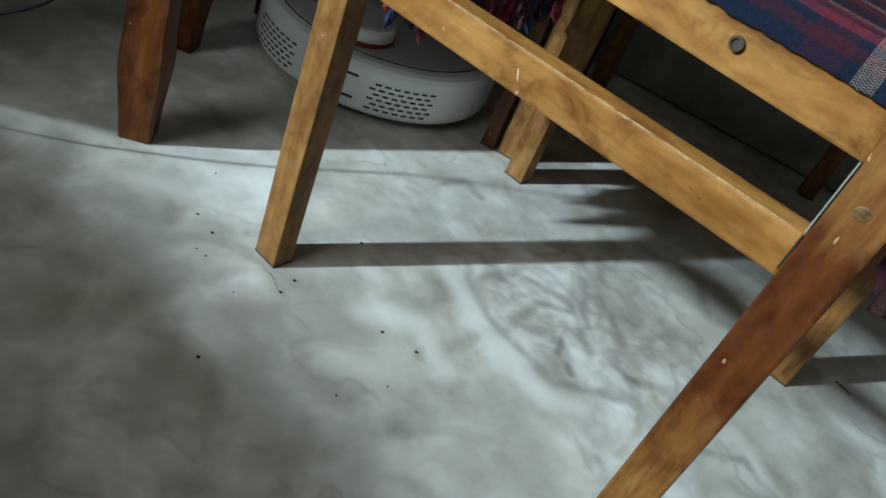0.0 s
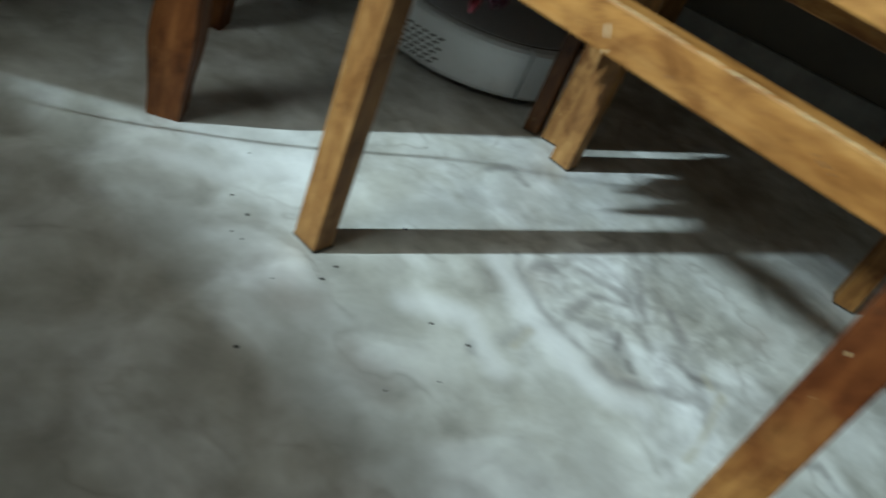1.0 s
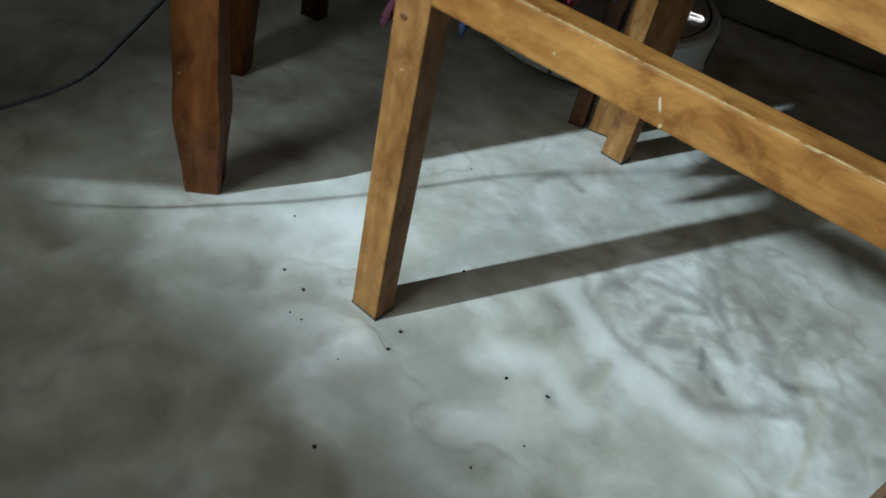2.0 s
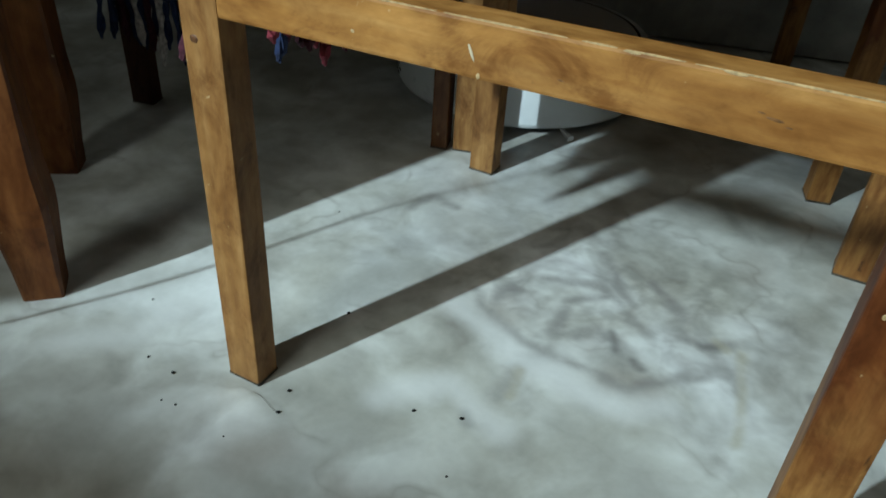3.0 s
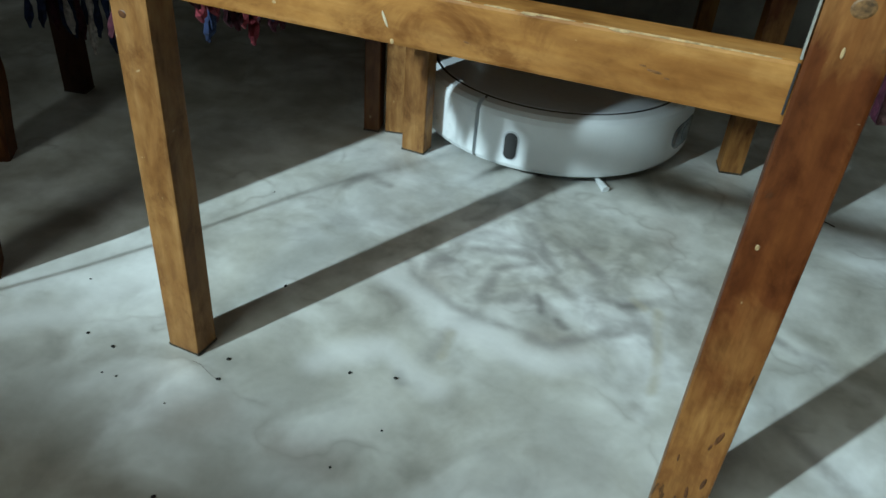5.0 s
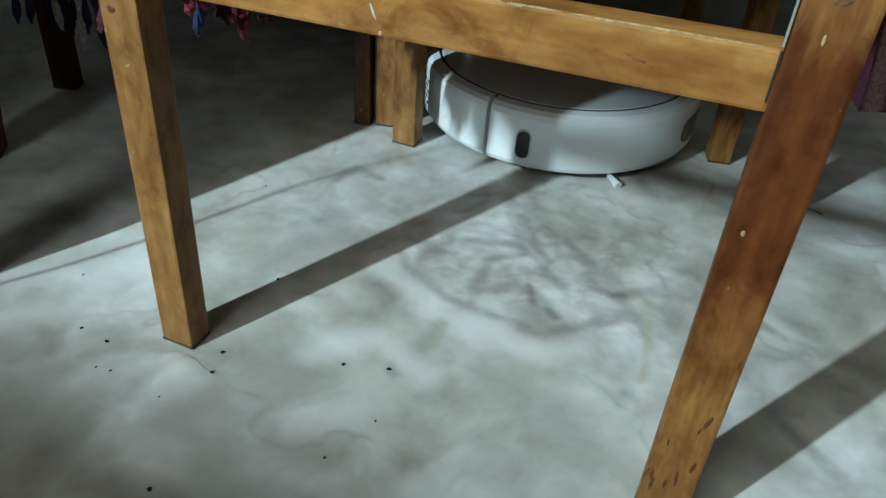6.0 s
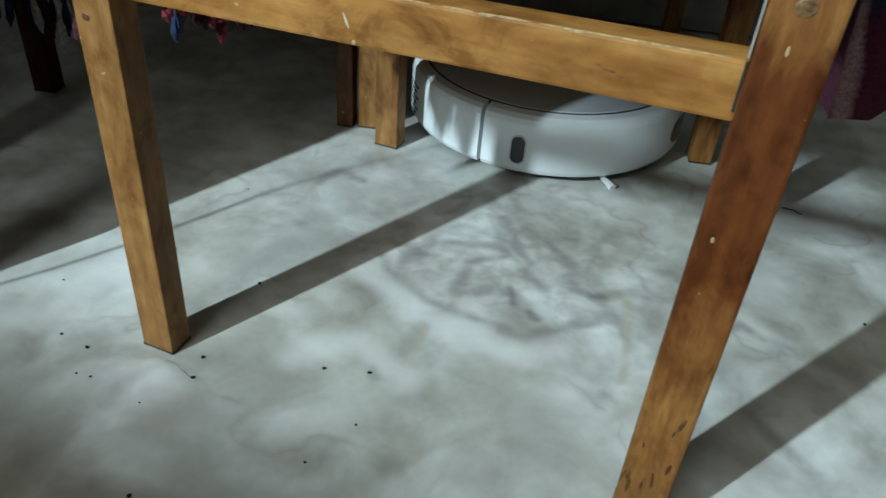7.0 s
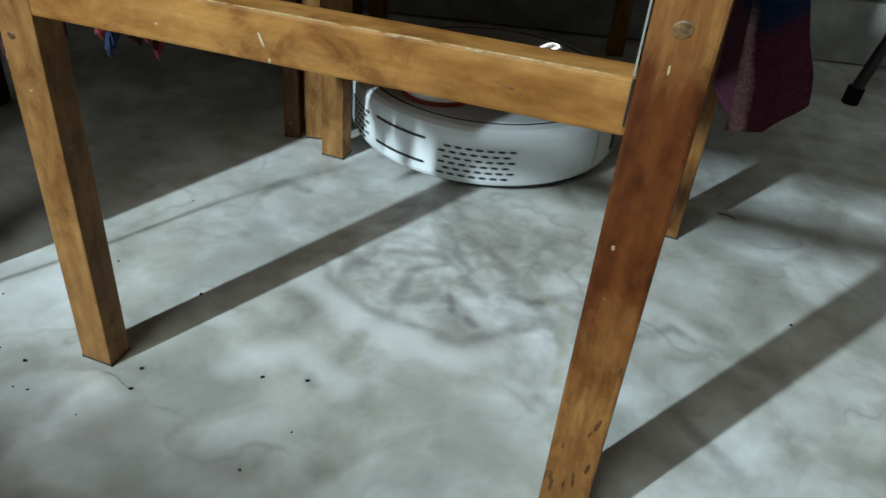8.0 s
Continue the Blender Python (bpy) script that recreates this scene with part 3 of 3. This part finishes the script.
def robot():
    r = empty("robot_vacuum", "round white robot vacuum cleaner on the marble floor", "robot vacuum")
    wall = [(R - 0.012, 0.011), (R - 0.003, 0.0125), (R, 0.018), (R, 0.072), (R - 0.0015, 0.0785), (R - 0.006, 0.0825), (R - 0.0155, 0.084), (R - 0.0155, 0.070), (R - 0.012, 0.03)]
    part("bumper", lathe(wall, -93.2, 93.2, 90, True), M_WHITE, r, smooth=False)
    part("rear_shell", lathe(wall, 94.8, 265.2, 76, True), M_WHITE, r)
    part("inner_body", lathe([(0.0001, 0.0125), (R - 0.013, 0.0125), (R - 0.0165, 0.03), (R - 0.0165, 0.0815), (0.0001, 0.0815)], steps=96), M_GAP, r)
    part("top_cover", lathe([(R - 0.0192, 0.0795), (R - 0.0192, 0.0833), (R - 0.0208, 0.0846), (0.10, 0.0852), (0.0001, 0.0854)], steps=96), M_TOP, r, "pearl-grey top cover")
    part("seam_ring", lathe([(R - 0.0186, 0.0838), (R - 0.0182, 0.0843), (R - 0.0160, 0.0843), (R - 0.0157, 0.0838)], steps=96), M_GAP, r, "thin dark seam round the top cover")
    part("base_plate", lathe([(0.0001, 0.0045), (R - 0.028, 0.0045), (R - 0.018, 0.0105), (R - 0.018, 0.0128), (0.0001, 0.0128)], steps=72), M_BASE, r)
    win = part("camera_window", on_rim(0, 0.044, 0.064, 0.031, 0.0012, 0.0145), M_GLASS, r, "smoked oval sensor window")
    part("lens", on_rim(0, 0.044, 0.02, 0.02, 0.0016, 0.0098), M_GLASS, win)
    for a in (-79, 79):
        s = part("side_sensor", on_rim(a, 0.041, 0.0185, 0.0365, 0.0008, 0.009), M_TOP, r, "oval side sensor with grey rim")
        part("sensor_lens", on_rim(a, 0.041, 0.0150, 0.0325, 0.0016, 0.0072), M_BLACK, s)
    for z in (0.060, 0.029):
        part("rear_slot", on_rim(180, z, 0.076, 0.0032, 0.0006, 0.0015), M_GAP, r)
    for side in (-1, 1):
        vent = part("vent", on_rim(side * 147.5, 0.040, 0.0865, 0.041, 0.0004, 0.003), M_WHITE, r, "exhaust grille with small oval holes")
        for row in range(6):
            for col in range(7):
                u = -0.0375 + 0.0125 * col + (0.0031 if row % 2 else -0.0031)
                a = side * 147.5 + math.degrees(u / R)
                part("vent_hole", on_rim(a, 0.0225 + 0.007 * row, 0.0085, 0.0026, 0.0009, 0.0012), M_GAP, vent)
    turret = part("lidar_turret", lathe([(0.0001, 0.1095), (0.038, 0.1095), (0.043, 0.1075), (0.045, 0.1025), (0.0455, 0.0905)], steps=56), M_WHITE, r, "raised white round turret")
    turret.location = (-0.103, 0, 0)
    ring = part("accent_ring", lathe([(0.0445, 0.0850), (0.0470, 0.0852), (0.0466, 0.0905), (0.0445, 0.0908)], steps=56), M_RED_P, turret, "dark red ring round the turret")
    bm = bmesh.new()
    n = 40
    rings = []
    for off, z in ((0.0, 0.0866), (0.0012, 0.0869), (0.0024, 0.0866)):
        loop = []
        for k in range(n):
            a = 2 * math.pi * k / n
            c = 0.011 if math.cos(a) > 0 else -0.011
            rad = 0.0062 + off
            loop.append(bm.verts.new((rad * math.sin(a), c + rad * math.cos(a), z)))
        rings.append(loop)
    for r0, r1 in zip(rings, rings[1:]):
        for k in range(n):
            bm.faces.new((r0[k], r0[(k + 1) % n], r1[(k + 1) % n], r1[k]))
    led = part("power_light", bm, M_LED, r, "glowing white oval ring light")
    led.matrix_basis = pose(0.128, -0.010, 0, 0, 0, 90)
    bm = bmesh.new()
    for k in range(3):
        a = radians(120 * k + 40)
        tube([(0.0, 0.0, 0.007), (0.03 * math.cos(a), 0.03 * math.sin(a), 0.006), (0.047 * math.cos(a + 0.15), 0.047 * math.sin(a + 0.15), 0.003)], 0.0034, 6, bm, (1.0, 0.9, 1.5))
    brush = part("side_brush", bm, M_WHITE, r, "white three-armed side brush")
    brush.matrix_basis = pose(0.105, -0.09, 0, 0, 0, 25)
    for y in (-0.105, 0.105):
        w = part("wheel", lathe([(0.0001, -0.012), (0.030, -0.012), (0.033, -0.008), (0.033, 0.008), (0.030, 0.012), (0.0001, 0.012)], steps=28), M_BLACK, r)
        w.matrix_basis = pose(0, y, 0.0335, 90, 0, 0)
    return r


# ---------------- throws ----------------
def cloth_sheet(rows, cols, f, thick=0.004):
    """A sheet f(u, v) with u, v in 0..1; UV in metres along the sheet."""
    bm = bmesh.new()
    uvl = bm.loops.layers.uv.new()
    g = [[bm.verts.new(f(i / cols, j / rows)[0]) for i in range(cols + 1)] for j in range(rows + 1)]
    uv = {g[j][i]: f(i / cols, j / rows)[1] for j in range(rows + 1) for i in range(cols + 1)}
    for j in range(rows):
        for i in range(cols):
            fa = bm.faces.new((g[j][i], g[j][i + 1], g[j + 1][i + 1], g[j + 1][i]))
            for lo in fa.loops:
                lo[uvl].uv = uv[lo.vert]
    bmesh.ops.solidify(bm, geom=bm.faces[:], thickness=thick)
    return bm


def fringe(parent, start, step, count, length, seed, tones=(0, 0, 0, 1, 2, 3)):
    rnd = random.Random(seed)
    start, step = Vector(start), Vector(step)
    for k in range(count):
        p = start + step * k
        bm = bmesh.new()
        m = rnd.choice(tones)
        L = length * rnd.uniform(0.75, 1.1)
        dx, dy = rnd.uniform(-0.012, 0.012), rnd.uniform(-0.012, 0.012)
        for s in range(2):
            pts = []
            for n in range(9):
                q = n / 8
                a = 9 * q + math.pi * s
                pts.append(p + Vector((dx * q * q + 0.0022 * math.cos(a), dy * q * q + 0.0022 * math.sin(a), -L * q)))
            tube(pts, 0.0026, 5, bm, (1, 1, 1, 1, 1, 1, 1.1, 1.5, 0.5))
        part("tassel", bm, M_YARN[m], parent)


def throws():
    t = empty("throw_blanket", "coarse woven plaid throw in navy, plum and rose on the seat", "blanket")

    def seat(u, v):
        x = -0.05 + 0.404 * u
        a = min(1.0, v / 0.075) * math.pi / 2
        fall = 0.026 + 0.0010 * noise.noise((x * 70, 5, 0)) + 0.0005 * math.sin(x * 900)
        y = -0.0022 + 0.010 * (1 - math.cos(a)) + 0.41 * max(0.0, v - 0.075)
        z = 0.4335 - fall * (1 - math.sin(a)) + 0.0012 * noise.noise((x * 30, y * 30, 0))
        return Vector((x, y, z)), (1.5 * v + 0.01, x + 0.5)

    part("seat_cover", cloth_sheet(80, 90, seat, 0.003), M_PLAID, t)

    plan = [(0.394, 0.395, 0.200, 0.262), (0.400, 0.414, 0.135, 0.262), (0.397, 0.408, 0.086, 0.279), (0.403, 0.428, 0.078, 0.286), (0.412, 0.450, 0.090, 0.302), (0.409, 0.446, 0.135, 0.293)]

    def hang(u, v):
        q = u * 4.999
        n, f = int(q), q - int(q)
        f = f * f * (3 - 2 * f) * 0.6 + f * 0.4
        top, low, y, z = (p + (w - p) * f for p, w in zip(plan[n], plan[n + 1]))
        bulge = v ** 1.6 * (1 - 0.12 * max(0.0, v - 0.85) / 0.15)
        x = top + (low - top) * bulge + 0.0012 * noise.noise((u * 9, v * 6, 0))
        y += 0.003 * noise.noise((u * 7, v * 5, 3))
        return Vector((x, y, 0.43 - (0.43 - z) * v)), (v * 0.145, 0.02 * q + 0.0165)

    part("hanging_end", cloth_sheet(24, 60, hang, 0.005), M_PLAID_END, t)

    def front(u, v):
        y = 0.001 + 0.412 * u
        fold = 0.004 * math.sin(38 * u + 1.0) * v + 0.003 * noise.noise((u * 8, v * 4, 7))
        low = min(1.0, max(0.0, (y - 0.06) / 0.09))
        z = 0.432 - (0.130 + 0.045 * low) * v - 0.005 * noise.noise((u * 6, 1.0, 2.0)) * v
        wrap = max(0.0, 1 - u / 0.05)
        return Vector((-0.046 - 0.006 * min(1.0, v * 6) + fold * (1 - wrap) + 0.015 * wrap ** 2, y - 0.006 * wrap, z)), (y * 1.2, v * 0.13)

    part("front_drop", cloth_sheet(14, 60, front, 0.003), M_PLAID, t)
    fringe(t, (-0.052, 0.030, 0.306), (0.0, 0.0085, 0.0), 9, 0.064, 3, (0, 1, 1, 1, 3))
    fringe(t, (-0.052, 0.1065, 0.284), (0.0, 0.0085, -0.0030), 8, 0.062, 5, (0, 1, 1, 1, 3))
    fringe(t, (-0.052, 0.1745, 0.261), (0.0, 0.0085, 0.0), 28, 0.062, 6, (0, 1, 1, 1, 3))
    b = empty("throw_blanket", "fringed plaid throw hanging over the dark chair", "blanket")

    def side(u, v):
        x, y = -0.02 + 0.38 * u, -0.008 - 0.004 * math.sin(40 * u) * v
        return pose(-0.432, 0.318, 0, 0, 0, 15) @ Vector((x - 0.05, y, 0.435 - 0.25 * v)), (x + 0.5, v * 0.25)

    part("side_drop", cloth_sheet(8, 40, side, 0.005), M_PLAID, b)
    d = Vector((math.cos(radians(15)), math.sin(radians(15)), 0))
    fringe(b, Vector((-0.468, 0.298, 0.19)), d * 0.0085, 14, 0.115, 8)


# ---------------- small things ----------------
def cable():
    pts = [(-0.75, -0.55, 0.006), (-0.50, -0.38, 0.045), (-0.31, -0.228, 0.10), (-0.250, -0.168, 0.137), (-0.216, -0.122, 0.165), (-0.198, -0.092, 0.20), (-0.184, -0.069, 0.23), (-0.162, -0.049, 0.263), (-0.12, -0.02, 0.33), (-0.10, 0.0, 0.46)]
    pts = [Vector(p) for p in pts]
    fine = []
    for k in range(len(pts) - 1):
        p0, p1, p2, p3 = pts[max(k - 1, 0)], pts[k], pts[k + 1], pts[min(k + 2, len(pts) - 1)]
        for n in range(8):
            q = n / 8
            fine.append(0.5 * ((2 * p1) + (p2 - p0) * q + (2 * p0 - 5 * p1 + 4 * p2 - p3) * q * q + (3 * p1 - p0 - 3 * p2 + p3) * q ** 3))
    ob = finish("cable", tube(fine, 0.0016, 8), M_CABLE, smooth=True)
    tagged(ob, "thin black electric cable hanging beside the thick table leg", "cable")


def crumbs():
    spots = [(-0.067, -0.023), (0.022, 0.009), (0.029, -0.013), (0.115, 0.042), (0.15, 0.054), (0.008, 0.111), (0.06, -0.121), (0.531, 0.318), (-0.045, 0.065), (-0.091, 0.119), (-0.147, 0.035), (-0.053, -0.049), (-0.041, -0.047), (0.010, -0.052), (0.166, 0.001), (0.150, -0.046), (-0.096, -0.020), (-0.094, 0.243)]
    rnd = random.Random(4)
    for n, (x, y) in enumerate(spots):
        bm = bmesh.new()
        bmesh.ops.create_icosphere(bm, subdivisions=1, radius=0.0018)
        for v in bm.verts:
            v.co = Vector((v.co.x * rnd.uniform(0.8, 1.5), v.co.y * rnd.uniform(0.7, 1.2), v.co.z * 0.5)) + Vector((0, 0, 0.0008))
        ob = finish("crumb", bm, M_CRUMB)
        size = 1.0 if n < 8 else rnd.uniform(0.45, 0.7)
        ob.matrix_basis = pose(x, y, 0, 0, 0, rnd.uniform(0, 180)) @ Matrix.Diagonal((size, size, size, 1))
        tagged(ob, "tiny black crumb of dirt on the marble", "crumb", "crumbs on the floor")
    ob = finish("straw", tube([(0.447, 0.500, 0.0016), (0.458, 0.498, 0.0028), (0.468, 0.495, 0.0016)], 0.0008, 6), M_STRAW)
    tagged(ob, "short brown bit of straw on the marble", "straw")
    ob = finish("hair", tube([(-0.001, -0.006, 0.0006), (0.008, -0.007, 0.0012), (0.018, -0.011, 0.001), (0.028, -0.014, 0.0008)], 0.00011, 5), M_STRAW)
    tagged(ob, "single thin dark hair on the marble", "hair")


def stand():
    s = empty("metal_stand", "dark metal stand with a rubber foot near the wall", "stand")
    leg_ob = part("leg", tube([(0.617, 0.958, 0.022), (0.642, 0.975, 0.12), (0.707, 1.02, 0.45)], 0.0095, 12), M_BLACK, s)
    part("rubber_foot", tube([(0.616, 0.957, 0.0), (0.6165, 0.9572, 0.012), (0.6175, 0.958, 0.026)], 0.013, 14), M_CABLE, leg_ob)


room()
chairs()
sideboard()
table()
vacuum = robot()
throws()
cable()
crumbs()
stand()


def motions():
    rows = [(0.0, -0.297, 0.409, 113), (0.5, -0.299, 0.466, 82), (0.7, -0.293, 0.488, 66), (0.8, -0.289, 0.497, 64.5),
            (1.0, -0.281, 0.537, 64), (1.2, -0.274, 0.565, 58), (1.7, -0.232, 0.622, 33), (2.3, -0.175, 0.655, 10), (2.5, -0.145, 0.652, 6), (2.8, -0.101, 0.661, 0),
            (3.0, -0.079, 0.671, -3), (3.5, 0.0, 0.661, -14), (4.0, 0.048, 0.632, -37), (4.5, 0.105, 0.579, -54),
            (4.7, 0.108, 0.580, -42), (5.0, 0.109, 0.582, -10), (5.2, 0.116, 0.581, -8), (6.3, 0.131, 0.579, -8), (6.5, 0.132, 0.579, -8), (7.0, 0.137, 0.578, -5), (7.3, 0.134, 0.577, 10),
            (7.5, 0.131, 0.575, 30), (7.7, 0.130, 0.574, 48), (8.0, 0.130, 0.573, 72)]
    walk(vacuum, [(t, pose(x, y, 0, 0, 0, a)) for t, x, y, a in rows])


motions()
